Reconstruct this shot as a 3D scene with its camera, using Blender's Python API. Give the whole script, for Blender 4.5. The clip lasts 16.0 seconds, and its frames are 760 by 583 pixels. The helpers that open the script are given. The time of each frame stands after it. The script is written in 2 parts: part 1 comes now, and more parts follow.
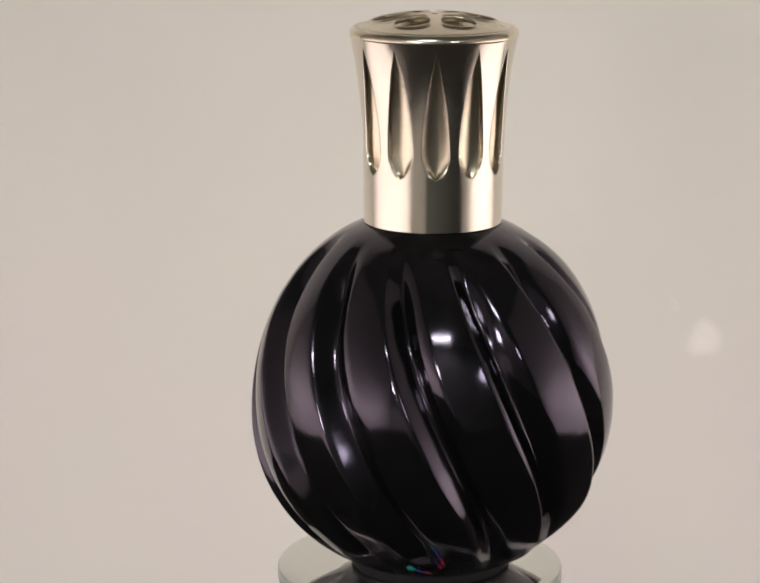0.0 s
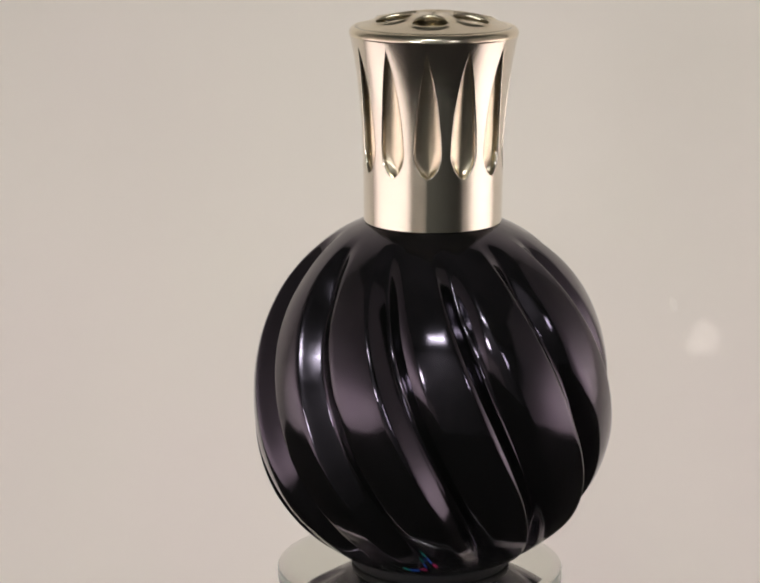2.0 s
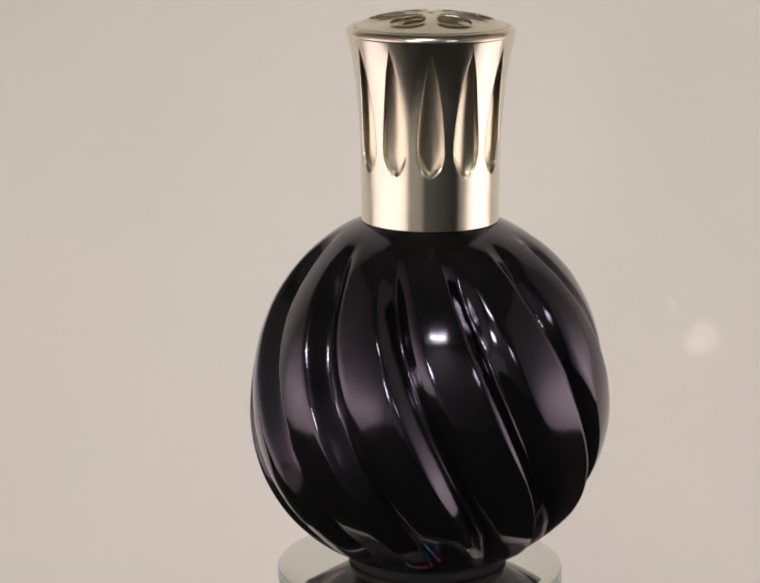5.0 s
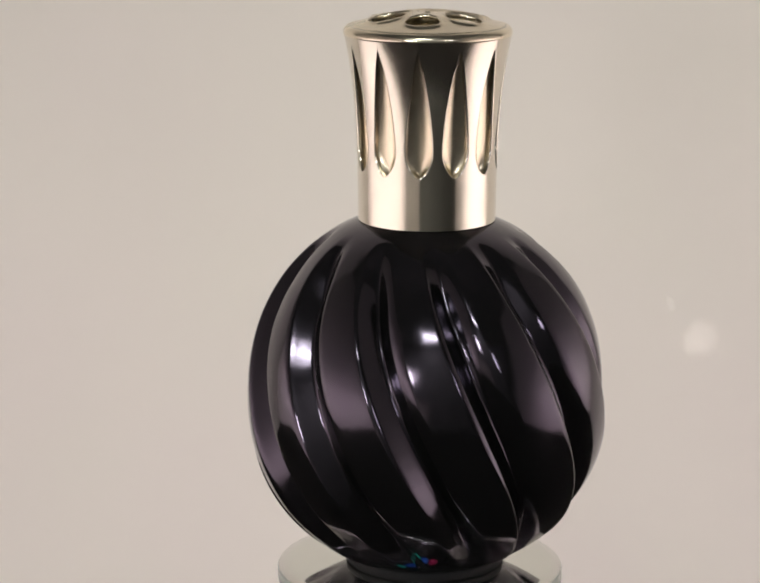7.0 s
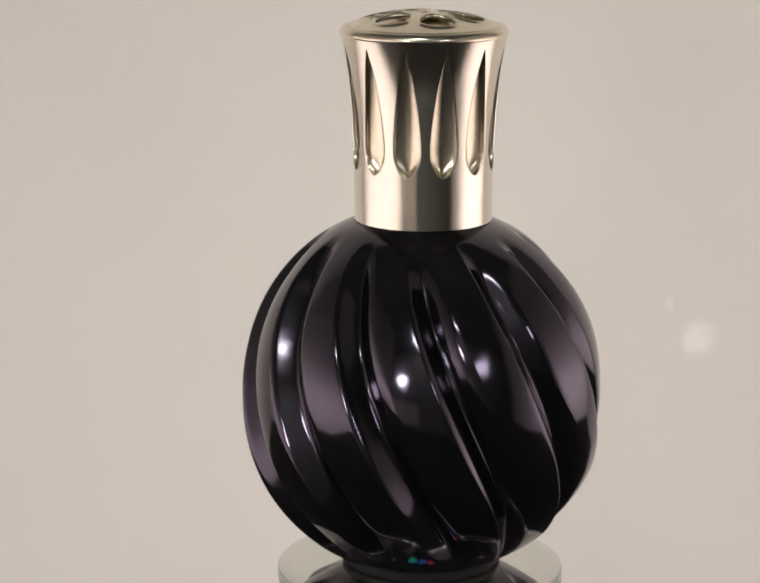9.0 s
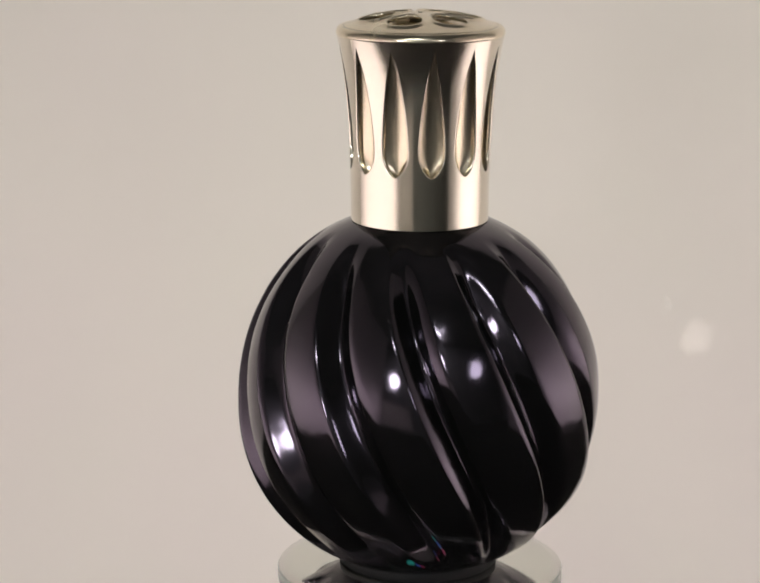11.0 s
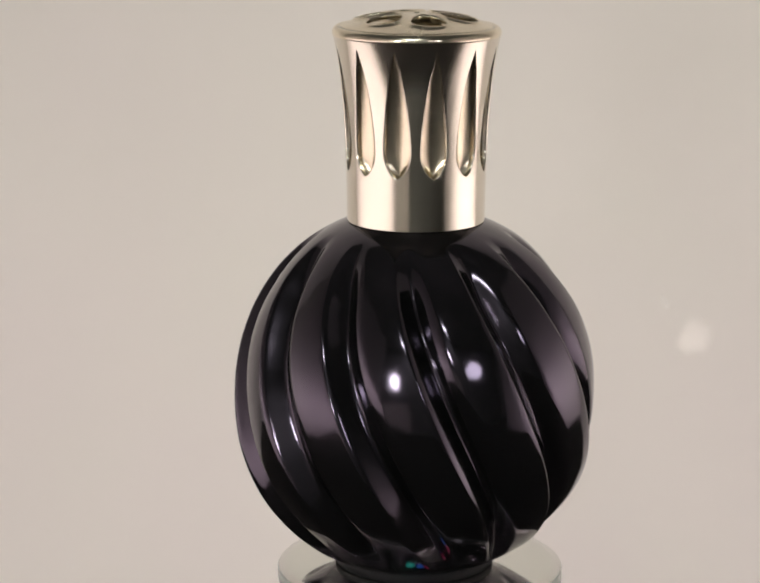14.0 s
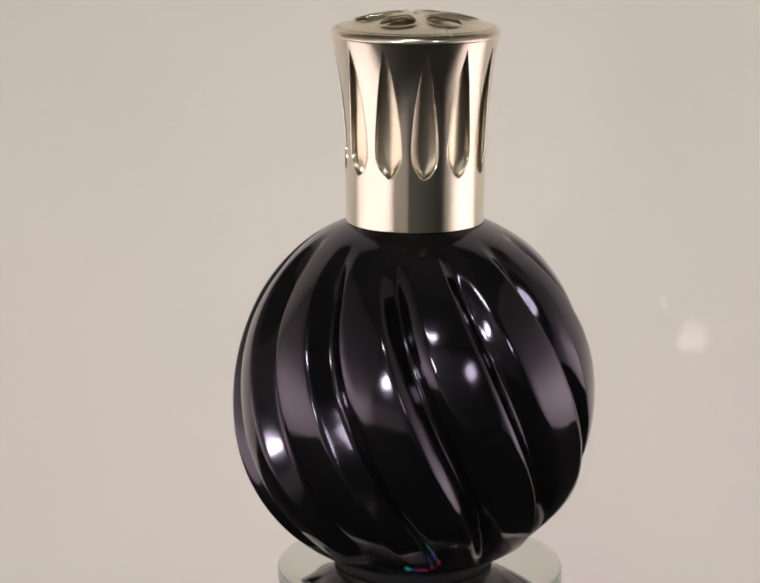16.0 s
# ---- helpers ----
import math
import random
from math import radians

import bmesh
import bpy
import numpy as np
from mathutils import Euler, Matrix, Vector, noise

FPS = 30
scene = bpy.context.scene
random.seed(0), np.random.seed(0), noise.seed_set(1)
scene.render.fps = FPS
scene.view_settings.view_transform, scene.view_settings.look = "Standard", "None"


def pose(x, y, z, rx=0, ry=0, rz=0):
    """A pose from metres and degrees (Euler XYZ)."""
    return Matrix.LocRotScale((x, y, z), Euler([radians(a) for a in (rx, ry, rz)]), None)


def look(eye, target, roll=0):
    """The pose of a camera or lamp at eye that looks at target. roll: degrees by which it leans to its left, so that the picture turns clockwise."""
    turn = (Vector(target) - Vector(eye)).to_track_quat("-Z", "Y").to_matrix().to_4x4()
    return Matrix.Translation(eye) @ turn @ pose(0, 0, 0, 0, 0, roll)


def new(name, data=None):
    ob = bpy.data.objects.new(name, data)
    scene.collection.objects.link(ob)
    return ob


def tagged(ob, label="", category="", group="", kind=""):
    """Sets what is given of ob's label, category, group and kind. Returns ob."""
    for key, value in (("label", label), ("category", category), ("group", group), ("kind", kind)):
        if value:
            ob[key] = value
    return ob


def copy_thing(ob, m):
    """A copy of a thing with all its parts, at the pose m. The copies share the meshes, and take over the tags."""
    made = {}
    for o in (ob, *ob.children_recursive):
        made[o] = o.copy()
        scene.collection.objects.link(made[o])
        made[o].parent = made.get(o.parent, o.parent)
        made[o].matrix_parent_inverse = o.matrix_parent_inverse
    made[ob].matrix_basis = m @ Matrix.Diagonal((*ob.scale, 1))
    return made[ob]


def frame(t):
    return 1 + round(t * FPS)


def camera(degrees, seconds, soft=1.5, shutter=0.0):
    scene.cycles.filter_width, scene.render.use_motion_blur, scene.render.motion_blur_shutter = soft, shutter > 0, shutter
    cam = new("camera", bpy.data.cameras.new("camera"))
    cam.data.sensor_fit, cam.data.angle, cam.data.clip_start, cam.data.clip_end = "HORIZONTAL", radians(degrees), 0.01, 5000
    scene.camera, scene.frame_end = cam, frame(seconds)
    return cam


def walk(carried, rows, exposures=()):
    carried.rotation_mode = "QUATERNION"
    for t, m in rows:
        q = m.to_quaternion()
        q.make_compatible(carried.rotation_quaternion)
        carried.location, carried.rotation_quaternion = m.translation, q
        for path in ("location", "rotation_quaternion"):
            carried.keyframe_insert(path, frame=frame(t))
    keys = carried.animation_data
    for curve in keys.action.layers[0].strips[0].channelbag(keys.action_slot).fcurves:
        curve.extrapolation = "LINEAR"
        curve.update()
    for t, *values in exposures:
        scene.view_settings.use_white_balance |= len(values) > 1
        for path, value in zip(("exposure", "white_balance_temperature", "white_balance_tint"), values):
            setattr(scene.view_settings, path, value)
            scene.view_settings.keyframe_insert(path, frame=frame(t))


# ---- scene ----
cam = camera(17.0, 16.0, soft=2.0)
PITCH = 12.8
CAM = pose(-0.0120, -0.6853, 0.2336, 90 - PITCH, 0, 0) @ pose(0, 0, 0, 0, 0, 0.12)
walk(cam, [(0.0, CAM), (16.0, CAM)], exposures=[(0.0, 0.0), (16.0, 0.0)])

# ---- light ----
world = bpy.data.worlds.new("world")
scene.world = world
world.use_nodes = True
world.node_tree.nodes["Background"].inputs["Color"].default_value = (0.9, 0.92, 1.0, 1)
world.node_tree.nodes["Background"].inputs["Strength"].default_value = 0.02


def area_light(name, eye, target, sx, sy, power, colour, shape="RECTANGLE"):
    data = bpy.data.lights.new(name, "AREA")
    data.shape, data.size, data.size_y = shape, sx, sy
    data.energy, data.color = power, colour
    ob = new(name, data)
    ob.matrix_world = look(eye, target)
    return ob


# lamps outside the translucent walls of the light tent
area_light("rear_light", (0.02, 0.65, -0.03), (0.02, 0.2, -0.03), 0.60, 0.46, 3.82, (1.0, 0.974, 0.955))
area_light("left_light", (-0.53, -0.20, 0.00), (-0.42, -0.20, 0.00), 0.68, 0.07, 2.15, (1.0, 0.925, 0.985))
area_light("right_light", (0.53, -0.02, 0.01), (0.42, -0.02, 0.01), 0.38, 0.07, 1.45, (1.0, 0.925, 0.985))
# lamps in front of the tent
area_light("ceiling_panel_light", (-0.33, -2.00, 1.60), (-0.33, -1.95, 0.0), 0.64, 0.40, 6.0, (0.97, 1.0, 0.95))
area_light("ceiling_tube_light", (-0.33, -1.97, 1.59), (-0.33, -1.92, 0.0), 0.60, 0.08, 6.5, (0.96, 1.0, 0.97))
area_light("left_spot_light", (-0.52, -1.12, 0.30), (0, 0, 0.0466), 0.17, 0.12, 1.9, (1.0, 0.98, 0.97), "DISK")
area_light("right_spot_light", (0.56, -1.15, 0.42), (0, 0, 0.0466), 0.20, 0.20, 0.75, (0.97, 0.95, 1.0), "DISK")

# ---- materials ----


def material(name, colour, rough=0.5, metal=0.0, var=0.0, scale=40.0, bump=0.0, ior=1.5, tint=None, noise_rough=0.0):
    mat = bpy.data.materials.new(name)
    mat.use_nodes = True
    nt = mat.node_tree
    b = nt.nodes["Principled BSDF"]
    b.inputs["Base Color"].default_value = (*colour, 1)
    b.inputs["Roughness"].default_value = rough
    b.inputs["Metallic"].default_value = metal
    b.inputs["IOR"].default_value = ior
    if tint:
        b.inputs["Specular Tint"].default_value = (*tint, 1)
    tc = nt.nodes.new("ShaderNodeTexCoord")
    n1 = nt.nodes.new("ShaderNodeTexNoise")
    n1.inputs["Scale"].default_value = scale
    n1.inputs["Detail"].default_value = 6
    nt.links.new(tc.outputs["Object"], n1.inputs["Vector"])
    n2 = nt.nodes.new("ShaderNodeTexNoise")
    n2.inputs["Scale"].default_value = scale * 14
    n2.inputs["Detail"].default_value = 4
    nt.links.new(tc.outputs["Object"], n2.inputs["Vector"])
    if var:
        add = nt.nodes.new("ShaderNodeMath")
        add.operation = "MULTIPLY_ADD"
        add.inputs[1].default_value = 0.35
        nt.links.new(n2.outputs["Fac"], add.inputs[0])
        nt.links.new(n1.outputs["Fac"], add.inputs[2])
        ramp = nt.nodes.new("ShaderNodeValToRGB")
        ramp.color_ramp.elements[0].position, ramp.color_ramp.elements[1].position = 0.4, 0.95
        ramp.color_ramp.elements[0].color = (*[c * (1 - var) for c in colour], 1)
        ramp.color_ramp.elements[1].color = (*[min(1, c * (1 + var)) for c in colour], 1)
        nt.links.new(add.outputs[0], ramp.inputs["Fac"])
        nt.links.new(ramp.outputs["Color"], b.inputs["Base Color"])
    if noise_rough:
        mr = nt.nodes.new("ShaderNodeMapRange")
        mr.inputs["From Min"].default_value, mr.inputs["From Max"].default_value = 0.3, 0.7
        mr.inputs["To Min"].default_value, mr.inputs["To Max"].default_value = max(0, rough - noise_rough), rough + noise_rough
        nt.links.new(n1.outputs["Fac"], mr.inputs["Value"])
        nt.links.new(mr.outputs["Result"], b.inputs["Roughness"])
    if bump:
        bp = nt.nodes.new("ShaderNodeBump")
        bp.inputs["Strength"].default_value = bump
        bp.inputs["Distance"].default_value = 0.0004
        nt.links.new(n2.outputs["Fac"], bp.inputs["Height"])
        nt.links.new(bp.outputs["Normal"], b.inputs["Normal"])
    return mat


M_GLASS = material("dark_purple_glass", (0.0050, 0.0056, 0.0048), 0.115, 0, 0, 20, 0, 1.85, (0.89, 0.765, 1.0), 0.02)
M_GOLD = material("champagne_metal", (0.81, 0.755, 0.645), 0.15, 1.0, 0.03, 60, 0, noise_rough=0.02)
M_GOLD_IN = material("inner_gold_metal", (0.92, 0.81, 0.62), 0.25, 1.0, 0.04, 60, 0, noise_rough=0.01)
M_TOP = material("satin_gold_lid", (0.94, 0.84, 0.66), 0.22, 1.0, 0.10, 120, 0.05, noise_rough=0.06)
M_BACK = material("cream_backdrop", (0.74, 0.69, 0.62), 0.75, 0, 0.03, 5, 0.03)
M_SIDE = material("white_panel", (0.80, 0.77, 0.72), 0.8, 0, 0.03, 5, 0.03)
for mat in (M_BACK, M_SIDE):
    nt = mat.node_tree
    b = nt.nodes["Principled BSDF"]
    tr = nt.nodes.new("ShaderNodeBsdfTranslucent")
    hue = nt.nodes.new("ShaderNodeTexNoise")
    hue.inputs["Scale"].default_value, hue.inputs["Detail"].default_value = 7.0, 2.0
    where = nt.nodes.new("ShaderNodeTexCoord")
    nt.links.new(where.outputs["Object"], hue.inputs["Vector"])
    tone = nt.nodes.new("ShaderNodeValToRGB")
    tone.color_ramp.elements[0].position, tone.color_ramp.elements[1].position = 0.35, 0.65
    tone.color_ramp.elements[0].color = (0.808, 0.724, 0.676, 1)
    tone.color_ramp.elements[1].color = (0.80, 0.745, 0.665, 1)
    nt.links.new(hue.outputs["Fac"], tone.inputs["Fac"])
    nt.links.new(tone.outputs["Color"], tr.inputs["Color"])
    mix = nt.nodes.new("ShaderNodeMixShader")
    mix.inputs["Fac"].default_value = 0.45
    nt.links.new(b.outputs[0], mix.inputs[1])
    nt.links.new(tr.outputs[0], mix.inputs[2])
    nt.links.new(mix.outputs[0], nt.nodes["Material Output"].inputs["Surface"])
M_TABLE = material("dark_table", (0.040, 0.036, 0.034), 0.9, 0, 0.3, 12, 0.1, 1.2)
M_ROOM = material("dim_wall", (0.44, 0.43, 0.415), 0.8, 0, 0.2, 2, 0.1)
M_MIRROR = material("silvered_glass", (0.74, 0.75, 0.71), 0.06, 0.97, 0.02, 30, 0)
M_BLACK = material("black_plastic", (0.006, 0.006, 0.007), 0.7, 0, 0.2, 60, 0.1)


def glow(name, colour, strength):
    mat = material(name, colour, 0.3)
    b = mat.node_tree.nodes["Principled BSDF"]
    b.inputs["Emission Color"].default_value = (*colour, 1)
    b.inputs["Emission Strength"].default_value = strength
    return mat


# emission stands in for the coloured glints reflected at the bottle's foot
M_GLINT_TEAL = glow("teal_glint_glow", (0.03, 0.60, 0.45), 0.45)
M_GLINT_BLUE = glow("blue_glint_glow", (0.03, 0.16, 0.75), 0.30)
M_GLINT_RED = glow("red_glint_glow", (0.75, 0.04, 0.16), 0.22)
M_RIM = material("glass_edge", (0.50, 0.54, 0.50), 0.12, 0.0, 0.1, 60, 0, 1.52)

degrees = math.degrees

# ---- mesh helpers ----


def part(name, bm, mat, parent=None, label="", smooth=True):
    me = bpy.data.meshes.new(name)
    bm.normal_update()
    bm.to_mesh(me)
    bm.free()
    me.materials.append(mat)
    for p in me.polygons:
        p.use_smooth = smooth
    ob = new(name, me)
    if parent:
        ob.parent = parent
    if label:
        ob["label"] = label
    return ob


def lathe(profile, seg=96, closed=False):
    """Turns (radius, height) pairs about the z axis."""
    bm = bmesh.new()
    rings = []
    for r, z in profile:
        rings.append([bm.verts.new((r * math.sin(2 * math.pi * i / seg), -r * math.cos(2 * math.pi * i / seg), z)) for i in range(seg)])
    pairs = list(zip(rings, rings[1:])) + ([(rings[-1], rings[0])] if closed else [])
    for a, b in pairs:
        for i in range(seg):
            j = (i + 1) % seg
            bm.faces.new((a[i], a[j], b[j], b[i]))
    if not closed:
        bm.faces.new(list(reversed(rings[0])))
        bm.faces.new(rings[-1])
    return bm


def box(x0, x1, y0, y1, z0, z1, bevel=0.0):
    bm = bmesh.new()
    bmesh.ops.create_cube(bm, size=1)
    bmesh.ops.scale(bm, vec=(x1 - x0, y1 - y0, z1 - z0), verts=bm.verts)
    bmesh.ops.translate(bm, vec=((x0 + x1) / 2, (y0 + y1) / 2, (z0 + z1) / 2), verts=bm.verts)
    if bevel:
        bmesh.ops.bevel(bm, geom=bm.edges[:], offset=bevel, segments=2, affect="EDGES")
    return bm


# ---- setting ----
TABLE_Z = -0.0785
BACK_Y = 0.20
tagged(part("table_block", box(-0.9, 0.9, -0.55, 0.185, -0.80, TABLE_Z, 0.003), M_TABLE, None, smooth=False),
       "dark grey matte cloth-covered display table", "table", kind="structure")


def sheet(pts):
    bm = bmesh.new()
    bm.faces.new([bm.verts.new(p) for p in pts])
    return bm


tagged(part("backdrop", sheet([(-0.42, BACK_Y, -0.30), (0.42, BACK_Y, -0.30), (0.42, BACK_Y, 0.55), (-0.42, BACK_Y, 0.55)]), M_BACK, smooth=False),
       "plain cream translucent cloth backdrop", "backdrop", kind="structure")
for nm, x, front in (("side_panel_left", -0.42, -0.62), ("side_panel_right", 0.42, -0.40)):
    tagged(part(nm, sheet([(x, front, TABLE_Z), (x, BACK_Y, TABLE_Z), (x, BACK_Y, 0.55), (x, front, 0.55)]), M_SIDE, smooth=False),
           "white translucent cloth side of a light tent", "panel", kind="structure")
tagged(part("front_flap", sheet([(-0.42, -0.62, TABLE_Z), (-0.13, -0.60, TABLE_Z), (-0.13, -0.60, 0.04), (-0.42, -0.62, 0.04)]), M_SIDE, smooth=False),
       "low white cloth front flap of a light tent", "panel", kind="structure")
tagged(part("floor", box(-2.5, 2.5, -2.6, 1.4, -0.85, -0.80), M_ROOM, smooth=False), "dim grey floor", "floor", kind="structure")
tagged(part("ceiling", box(-2.5, 2.5, -2.6, 1.4, 1.7, 1.75), M_ROOM, smooth=False), "dim grey ceiling", "ceiling", kind="structure")
for nm, b in (("wall_north", (-2.5, 2.5, 1.4, 1.45)), ("wall_south", (-2.5, 2.5, -2.65, -2.6)), ("wall_west", (-2.55, -2.5, -2.6, 1.4)), ("wall_east", (2.5, 2.55, -2.6, 1.4))):
    tagged(part(nm, box(*b, -0.80, 1.7), M_ROOM, smooth=False), "dim grey wall", "wall", kind="structure")

# ---- turntable ----
turntable = tagged(new("turntable"), "round mirrored glass turntable disc on a black base", "turntable")
turntable.location = (-0.0006, 0, 0)
DR = 0.0402
part("base", lathe([(0.030, TABLE_Z), (0.032, TABLE_Z + 0.003), (0.032, -0.012), (0.028, -0.006)]), M_BLACK, turntable)
part("glass_disc", lathe([(0.028, -0.006), (DR - 0.003, -0.006), (DR - 0.0004, -0.0052), (DR, -0.004), (DR, -0.0012), (DR - 0.0003, -0.0006)], 160), M_RIM, turntable, "clear greenish glass edge")
part("mirror", lathe([(DR - 0.0003, -0.0006), (DR - 0.0032, 0.0)], 160), M_MIRROR, turntable, "silvered mirror top")

# added glowing domes that imitate coloured glints; the turntable has no lamps
for x, mat, label in ((-0.0036, M_GLINT_TEAL, "small glowing dome in place of a teal glint"), (-0.0004, M_GLINT_BLUE, "small glowing dome in place of a blue glint"), (0.0028, M_GLINT_RED, "small glowing dome in place of a red glint")):
    dome = []
    for k in range(7):
        a = math.pi / 2 * k / 6.3
        dome.append((0.0015 * math.cos(a), 0.0016 * math.sin(a)))
    glint = part("glint_dome", lathe(dome, 20), mat, turntable, label)
    glint.location = (x, -0.0264, 0)

# ---- fragrance lamp ----
RIBS = 12
RIB_DEPTH = 0.0053
RIB_PHASE = 29.7
GC, GR, GTOP, GLOW = 0.0466, 0.0505, 0.0545, 0.0480


def rib_table(n=600):
    """Rib height over one period: a broad lobe that rises to a ridge, then a steep wall down to a sharp valley."""
    h = np.zeros(n)
    for k in range(n):
        q = (k / n - 0.39) % 1.0
        if q < 0.46:
            v = q / 0.46
            h[k] = 0.80 + 0.20 * v + 0.07 * v * (1 - v)
        elif q < 0.70:
            v = (q - 0.46) / 0.24
            h[k] = 1 - v * (1.25 - 0.25 * v)
        else:
            v = (q - 0.70) / 0.30
            h[k] = 0.80 * math.sin(v * math.pi / 2) ** 1.1
    g = np.exp(-0.5 * (np.arange(-60, 61) / 10.0) ** 2)
    g /= g.sum()
    return sum(w * np.roll(h, d) for d, w in zip(range(-60, 61), g))


RIB_H = rib_table()


def twist(lat):
    """Turn of the ribs, in degrees, at a latitude."""
    return -0.46 * lat + 0.0018 * lat * lat


def glass_bottle():
    bm = bmesh.new()
    seg = RIBS * 48
    rows = []
    for k in range(151):
        s = -0.872 + 1.815 * k / 150
        c = math.sin(s * math.pi / 2)
        z = c * (GTOP if c > 0 else GLOW)
        r = GR * (1 - abs(c) ** 2.15) ** (1 / 2.15)
        lat = degrees(math.atan2(z, r))
        fade = min(1, max(0, (65 - lat) / 24)) * min(1, max(0, (lat + 62) / 26))
        fade = fade * fade * (3 - 2 * fade)
        ring = []
        for i in range(seg):
            a = 360 * i / seg
            u = ((a - RIB_PHASE - twist(lat)) / (360 / RIBS)) % 1.0
            lo = int(u * 600) % 600
            h = RIB_H[lo] + (RIB_H[(lo + 1) % 600] - RIB_H[lo]) * (u * 600 - int(u * 600))
            d = RIB_DEPTH * fade * (h - 1)
            at = Vector((r * math.sin(radians(a)), -r * math.cos(radians(a)), z))
            d += 0.00006 * noise.noise(at * 130) + 0.00002 * noise.noise(at * 330)
            q = r + d * math.cos(radians(lat))
            ring.append(bm.verts.new((q * math.sin(radians(a)), -q * math.cos(radians(a)), GC + z + d * math.sin(radians(lat)))))
        rows.append(ring)
    for a, b in zip(rows, rows[1:]):
        for i in range(seg):
            j = (i + 1) % seg
            bm.faces.new((a[i], a[j], b[j], b[i]))
    bm.faces.new(list(reversed(rows[0])))
    bm.faces.new(rows[-1])
    return bm


CAP_Z0, CAP_Z1 = 0.0982, 0.1494
SLIT_Z0, SLIT_Z1 = CAP_Z0 + 0.0142, CAP_Z0 + 0.0488
WALL = 0.0011


def cap_radius(z):
    q = (z - CAP_Z0) / (CAP_Z1 - CAP_Z0)
    return 0.0189 + 0.0007 * q + 0.0033 * max(0, q) ** 3.4


def slit_half(s):
    """Half width of a slit at s from 0 (foot) to 1 (tip)."""
    if s <= 0 or s >= 1:
        return 0.0
    if s < 0.20:
        return 0.0035 * (1 - (1 - s / 0.20) ** 1.9) ** 0.75
    return 0.0035 * (1 - ((s - 0.20) / 0.80) ** 1.65)


def cap_wall():
    """Double-walled sleeve with twelve slits that go right through."""
    bm = bmesh.new()
    z0, z1 = SLIT_Z0, SLIT_Z1
    zs = [CAP_Z0 + (z0 - CAP_Z0) * k / 6 for k in range(6)] + [z0 - 0.0003, z0 - 0.00008]
    zs += [z0 + (z1 - z0) * 0.2 * (k / 20) ** 1.5 for k in range(20)]
    zs += [z0 + (z1 - z0) * (0.2 + 0.8 * k / 44) for k in range(45)]
    zs += [z1 + (CAP_Z1 - z1) * k / 8 for k in range(1, 9)]
    half = radians(180 / 12)
    n = 6
    for slit in range(12):
        mid = radians(slit * 30)
        for side in (-1, 1):
            grid, opened = [], []
            for z in zs:
                w = slit_half((z - z0) / (z1 - z0))
                r = cap_radius(z)
                lp = 0.00042 * min(1, w / 0.0012)
                row = [(half - (half - w / r) * k / 3, r - WALL) for k in range(3)]
                row += [(w / r, r - WALL), (w / r, r - WALL + 0.0001), (w / r, r - lp * 1.1 - 0.0001), (w / r, r - lp)]
                row += [((w + lp * 0.30) / r, r - lp * 0.30), ((w + lp) / r, r), ((w + lp + 0.00012) / r, r)]
                e = (w + lp + 0.00012) / r
                row += [(e + (half - e) * k / n, r) for k in range(1, n + 1)]
                grid.append([bm.verts.new((rr * math.sin(mid + side * a), -rr * math.cos(mid + side * a), z)) for a, rr in row])
                opened.append(w > 0)
            for a, b, oa, ob in zip(grid, grid[1:], opened, opened[1:]):
                for k in range(len(a) - 1):
                    if 3 <= k <= 7 and not (oa or ob):
                        continue
                    f = (a[k], a[k + 1], b[k + 1], b[k])
                    bm.faces.new(f if side > 0 else tuple(reversed(f)))
    bmesh.ops.remove_doubles(bm, verts=bm.verts, dist=0.00002)
    bmesh.ops.dissolve_degenerate(bm, dist=0.00001, edges=bm.edges)
    return bm


RIM_R = cap_radius(CAP_Z1) + 0.00008
PETALS, CORNER = 0.0186, 0.0019
TOP_R = RIM_R - CORNER - 0.0002


def dome(r):
    """Height of the domed top over the upper edge of the sleeve."""
    return 0.0021 + 0.0034 * (1 - (r / (RIM_R - CORNER)) ** 2.0)


def cap_rim():
    """Rounded corner and sloping shoulder between the sleeve and the pierced top."""
    pts = [(cap_radius(CAP_Z1 - 0.0008) - 0.00006, CAP_Z1 - 0.0008)]
    for k in range(9):
        a = radians(-8 + 72 * k / 8)
        pts.append((RIM_R - CORNER + CORNER * math.cos(a), CAP_Z1 + 0.0003 + CORNER * math.sin(a)))
    pts += [(TOP_R, CAP_Z1 + dome(TOP_R)), (TOP_R, CAP_Z1 + dome(TOP_R) - 0.0009), (RIM_R - 0.0016, CAP_Z1 - 0.0008)]
    return lathe(pts, 192, closed=True)


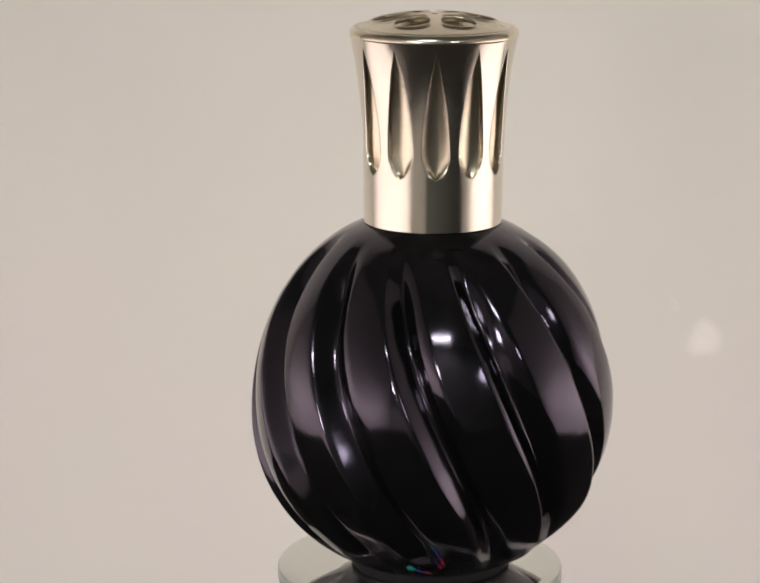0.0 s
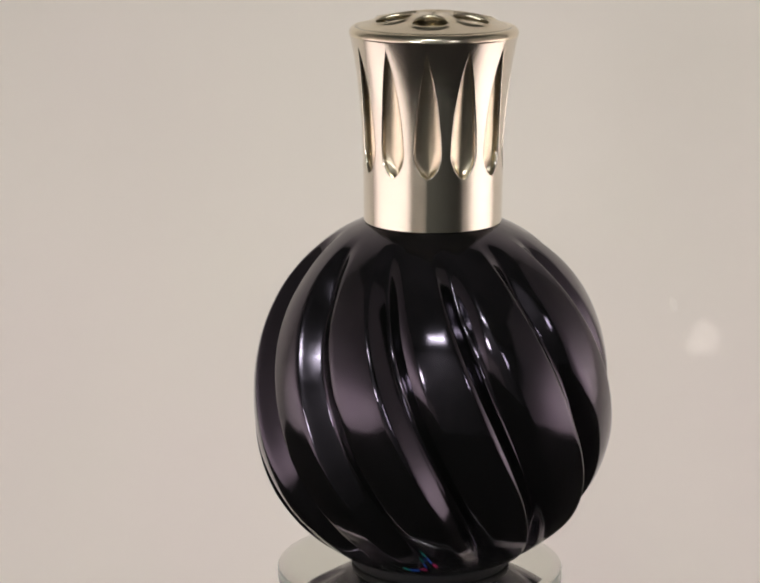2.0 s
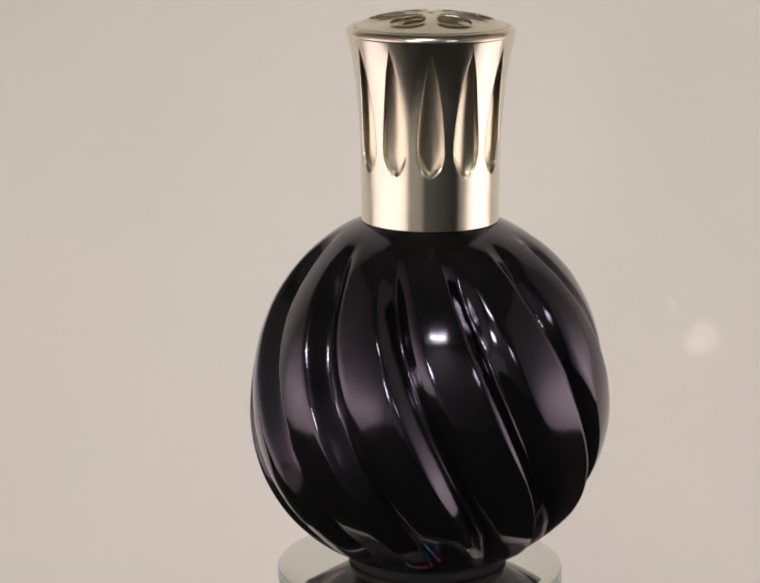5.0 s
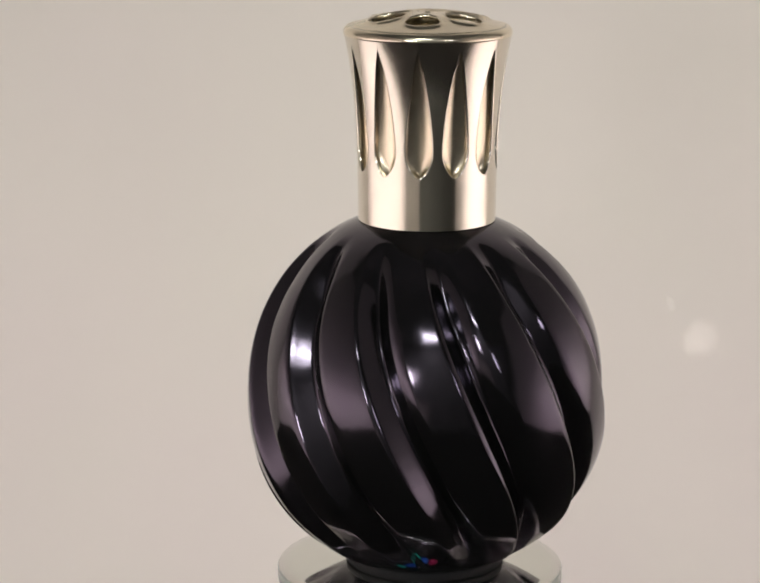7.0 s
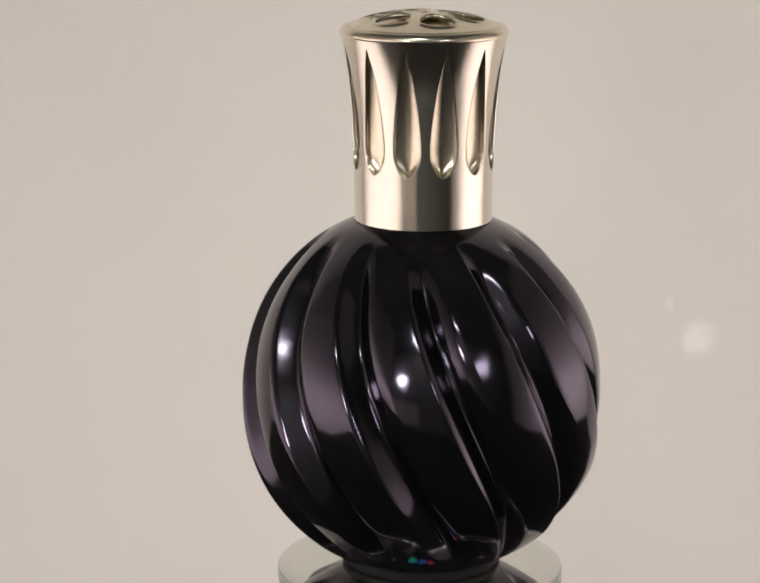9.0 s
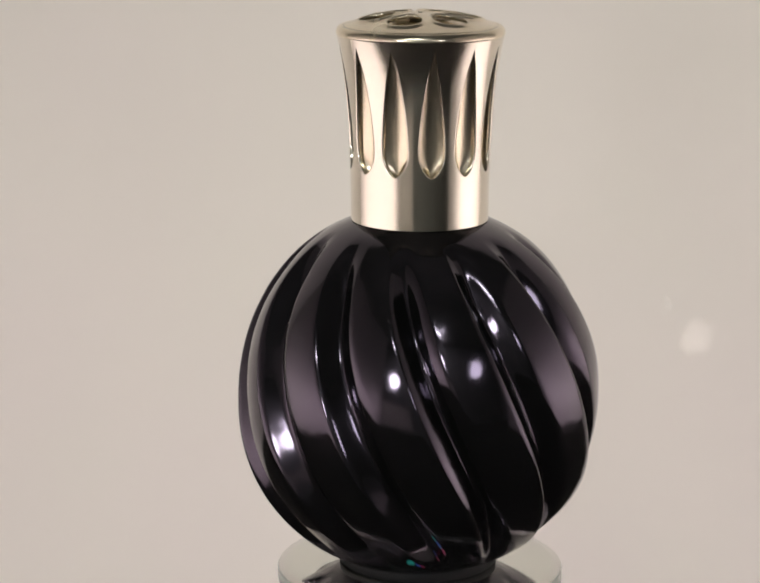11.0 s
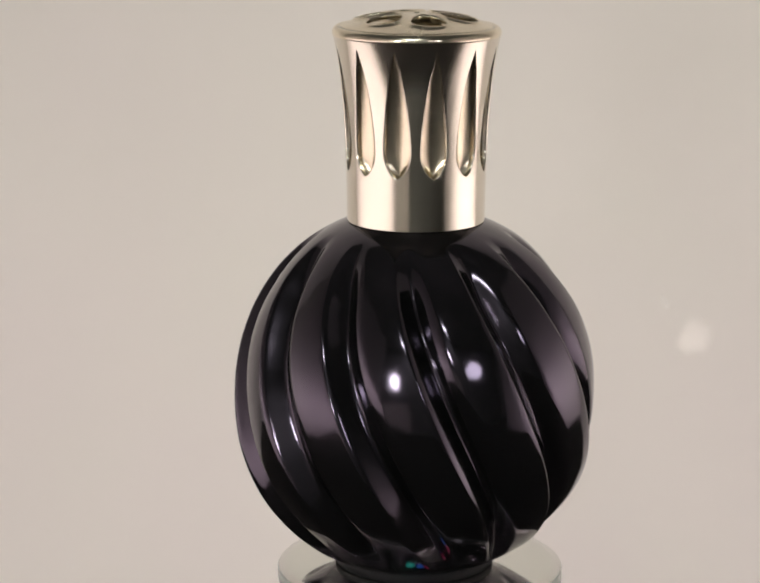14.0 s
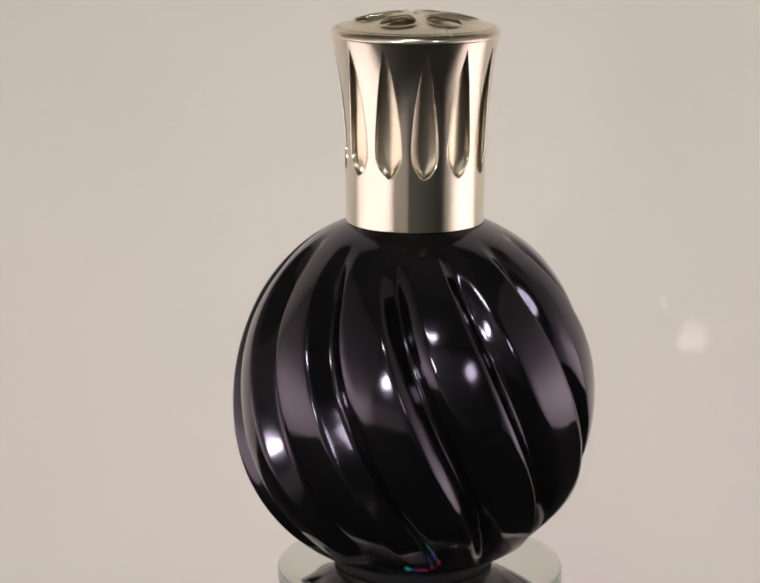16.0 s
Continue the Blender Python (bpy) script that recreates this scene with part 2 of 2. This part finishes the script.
def cap_sleeve():
    """Polished inner tube with a scooped hollow behind each slit."""
    bm = bmesh.new()
    seg, per = 12 * 28, 28
    rings = []
    for k in range(73):
        z = CAP_Z0 + 0.001 + (CAP_Z1 - 0.001 - CAP_Z0) * k / 72
        s = (z - SLIT_Z0) / (SLIT_Z1 - SLIT_Z0)
        r = cap_radius(z) - WALL - 0.00015
        half = slit_half(min(0.97, max(0.03, s))) + 0.0007
        deep = 0.0017 * min(1, max(0, s + 0.10) / 0.03) * (1 - 0.85 * min(1, max(0, (s - 0.2) / 0.8)) ** 1.6)
        ring = []
        for i in range(seg):
            a = 2 * math.pi * i / seg
            x = (((i + per / 2) % per) - per / 2) / per * radians(30) * r / half
            q = r - (deep * (1 - x * x) if abs(x) < 1 else 0)
            ring.append(bm.verts.new((q * math.sin(a), -q * math.cos(a), z)))
        rings.append(ring)
    for a, b in zip(rings, rings[1:]):
        for i in range(seg):
            j = (i + 1) % seg
            bm.faces.new((a[i], a[j], b[j], b[i]))
    return bm


def cap_top():
    """Domed lid with a ring of six broad petal-shaped openings, each with a raised lip."""
    bm = bmesh.new()
    seg, rn = 300, 54
    R = TOP_R
    top = CAP_Z1

    def petal(r, a):
        return math.sqrt(((r / PETALS - 0.62) / 0.28) ** 2 + (((a * 6) % 1.0 - 0.5) / 0.37) ** 2)

    vs = {}
    for side, dz in ((0, 0.0), (1, -0.0009)):
        for j in range(rn + 1):
            r = 0.001 + (R - 0.001) * j / rn
            for i in range(seg):
                a = 2 * math.pi * i / seg
                f = petal(r, i / seg)
                lift = 0.00060 * math.exp(-((f - 1.10) / 0.13) ** 2) * min(1, (1 - r / R) * 12)
                vs[side, j, i] = bm.verts.new((r * math.sin(a), -r * math.cos(a), top + dz + lift + dome(r)))

    def hole(j, i):
        return petal(0.001 + (R - 0.001) * (j + 0.5) / rn, (i + 0.5) / seg) < 1

    for j in range(rn):
        for i in range(seg):
            if hole(j, i):
                continue
            k = (i + 1) % seg
            bm.faces.new((vs[0, j, i], vs[0, j, k], vs[0, j + 1, k], vs[0, j + 1, i]))
            bm.faces.new((vs[1, j, i], vs[1, j + 1, i], vs[1, j + 1, k], vs[1, j, k]))
            for (dj, di, e) in ((-1, 0, ((j, k), (j, i))), (1, 0, ((j + 1, i), (j + 1, k))), (0, -1, ((j, i), (j + 1, i))), (0, 1, ((j + 1, k), (j, k)))):
                jj, ii = j + dj, (i + di) % seg
                if jj < 0 or jj >= rn or hole(jj, ii):
                    p, q = e
                    bm.faces.new((vs[0, p[0], p[1]], vs[1, p[0], p[1]], vs[1, q[0], q[1]], vs[0, q[0], q[1]]))
    bmesh.ops.recalc_face_normals(bm, faces=bm.faces)
    for v in [v for v in bm.verts if not v.link_faces]:
        bm.verts.remove(v)
    return bm


lamp = tagged(new("fragrance_lamp"), "dark purple swirl-ribbed glass fragrance lamp with champagne metal cap", "fragrance lamp")
bottle = part("bottle", glass_bottle(), M_GLASS, lamp, "dark purple glass bottle with twelve twisted ribs")
cap = part("cap", cap_wall(), M_GOLD, lamp, "polished champagne metal cap with pointed slits")
part("rim", cap_rim(), M_TOP, cap)
part("grille", cap_top(), M_TOP, cap, "pierced gold metal top")
part("recess_plate", lathe([(0.0192, CAP_Z1 + dome(0.0192) - 0.0024)] + [(r, CAP_Z1 + dome(r) - 0.0015) for r in (0.0188, 0.015, 0.011, 0.007, 0.003)], 96), M_GOLD_IN, cap, "gold plate under the openings")
part("inner_sleeve", cap_sleeve(), M_GOLD_IN, cap, "polished gold inner tube with scooped hollows")
part("foot", lathe([(0.0218, 0.0001), (0.0223, 0.0006), (0.0223, 0.0026), (0.0216, 0.0038), (0.0200, 0.0040)], 120), M_BLACK, lamp, "matt black foot ring")
part("collar", lathe([(0.0178, CAP_Z0 - 0.0022), (0.0185, CAP_Z0 - 0.0012), (0.0185, CAP_Z0 + 0.002), (0.0150, CAP_Z0 + 0.003)], 120), M_GOLD, lamp, "thin gold neck collar")

# ---- pale spot of light on the backdrop, painted as colour on a clear disc ----
bm = bmesh.new()
bmesh.ops.create_circle(bm, cap_ends=True, segments=48, radius=0.0105)
bmesh.ops.rotate(bm, verts=bm.verts, matrix=Matrix.Rotation(radians(90), 3, "X"))
M_SPOT = bpy.data.materials.new("painted_light_spot")
M_SPOT.use_nodes = True
nt = M_SPOT.node_tree
sp_pos = nt.nodes.new("ShaderNodeTexCoord")
sp_noise = nt.nodes.new("ShaderNodeTexNoise")
sp_noise.inputs["Scale"].default_value, sp_noise.inputs["Detail"].default_value = 130.0, 1.0
nt.links.new(sp_pos.outputs["Object"], sp_noise.inputs["Vector"])
sp_off = nt.nodes.new("ShaderNodeVectorMath")
sp_off.operation = "MULTIPLY_ADD"
sp_off.inputs[1].default_value, sp_off.inputs[2].default_value = (0.009, 0, 0.009), (-0.0045, 0, -0.0045)
nt.links.new(sp_noise.outputs["Color"], sp_off.inputs[0])
sp_sum = nt.nodes.new("ShaderNodeVectorMath")
nt.links.new(sp_pos.outputs["Object"], sp_sum.inputs[0])
nt.links.new(sp_off.outputs["Vector"], sp_sum.inputs[1])
sp_len = nt.nodes.new("ShaderNodeVectorMath")
sp_len.operation = "LENGTH"
nt.links.new(sp_sum.outputs["Vector"], sp_len.inputs[0])
sp_fall = nt.nodes.new("ShaderNodeMapRange")
sp_fall.interpolation_type = "SMOOTHSTEP"
sp_fall.inputs["From Min"].default_value, sp_fall.inputs["From Max"].default_value = 0.0030, 0.0078
sp_fall.inputs["To Min"].default_value, sp_fall.inputs["To Max"].default_value = 0.19, 0.0
nt.links.new(sp_len.outputs["Value"], sp_fall.inputs["Value"])
sp_dif = nt.nodes.new("ShaderNodeBsdfDiffuse")
nt.links.new(sp_fall.outputs["Result"], sp_dif.inputs["Color"])
sp_clear = nt.nodes.new("ShaderNodeBsdfTransparent")
sp_add = nt.nodes.new("ShaderNodeAddShader")
nt.links.new(sp_dif.outputs[0], sp_add.inputs[0])
nt.links.new(sp_clear.outputs[0], sp_add.inputs[1])
nt.links.new(sp_add.outputs[0], nt.nodes["Material Output"].inputs["Surface"])
spot = tagged(part("light_spot_disc", bm, M_SPOT), "faint pale uneven spot of light painted on a clear disc before the cream backdrop", "light spot")
# second, smaller fleck of light, painted the same way
small_spot = copy_thing(spot, Matrix())
small_spot.scale = (0.22, 1, 0.42)
tagged(small_spot, "tiny faint pale fleck of light painted on a clear disc before the cream backdrop")


def motions():
    rows = []
    for k in range(33):
        t = k * 0.5
        th = radians(-12 + 11.76 * t)
        rows.append((t, pose(0.00247 * math.cos(th), 0.00247 * math.sin(th), 0.0, 0, 0, 1.0 + 11.62 * t)))
    walk(lamp, rows)
    for ob, dx, dz, lean in ((spot, 0, 0, 0), (small_spot, -0.0112, 0.0122, 22)):
        walk(ob, [(0.0, pose(0.1045 + dx, BACK_Y - 0.0006, 0.0160 + dz, 0, -lean)), (8.0, pose(0.1028 + dx, BACK_Y - 0.0006, 0.0164 + dz, 0, -lean)),
                  (16.0, pose(0.1003 + dx, BACK_Y - 0.0006, 0.0170 + dz, 0, -lean))])


motions()
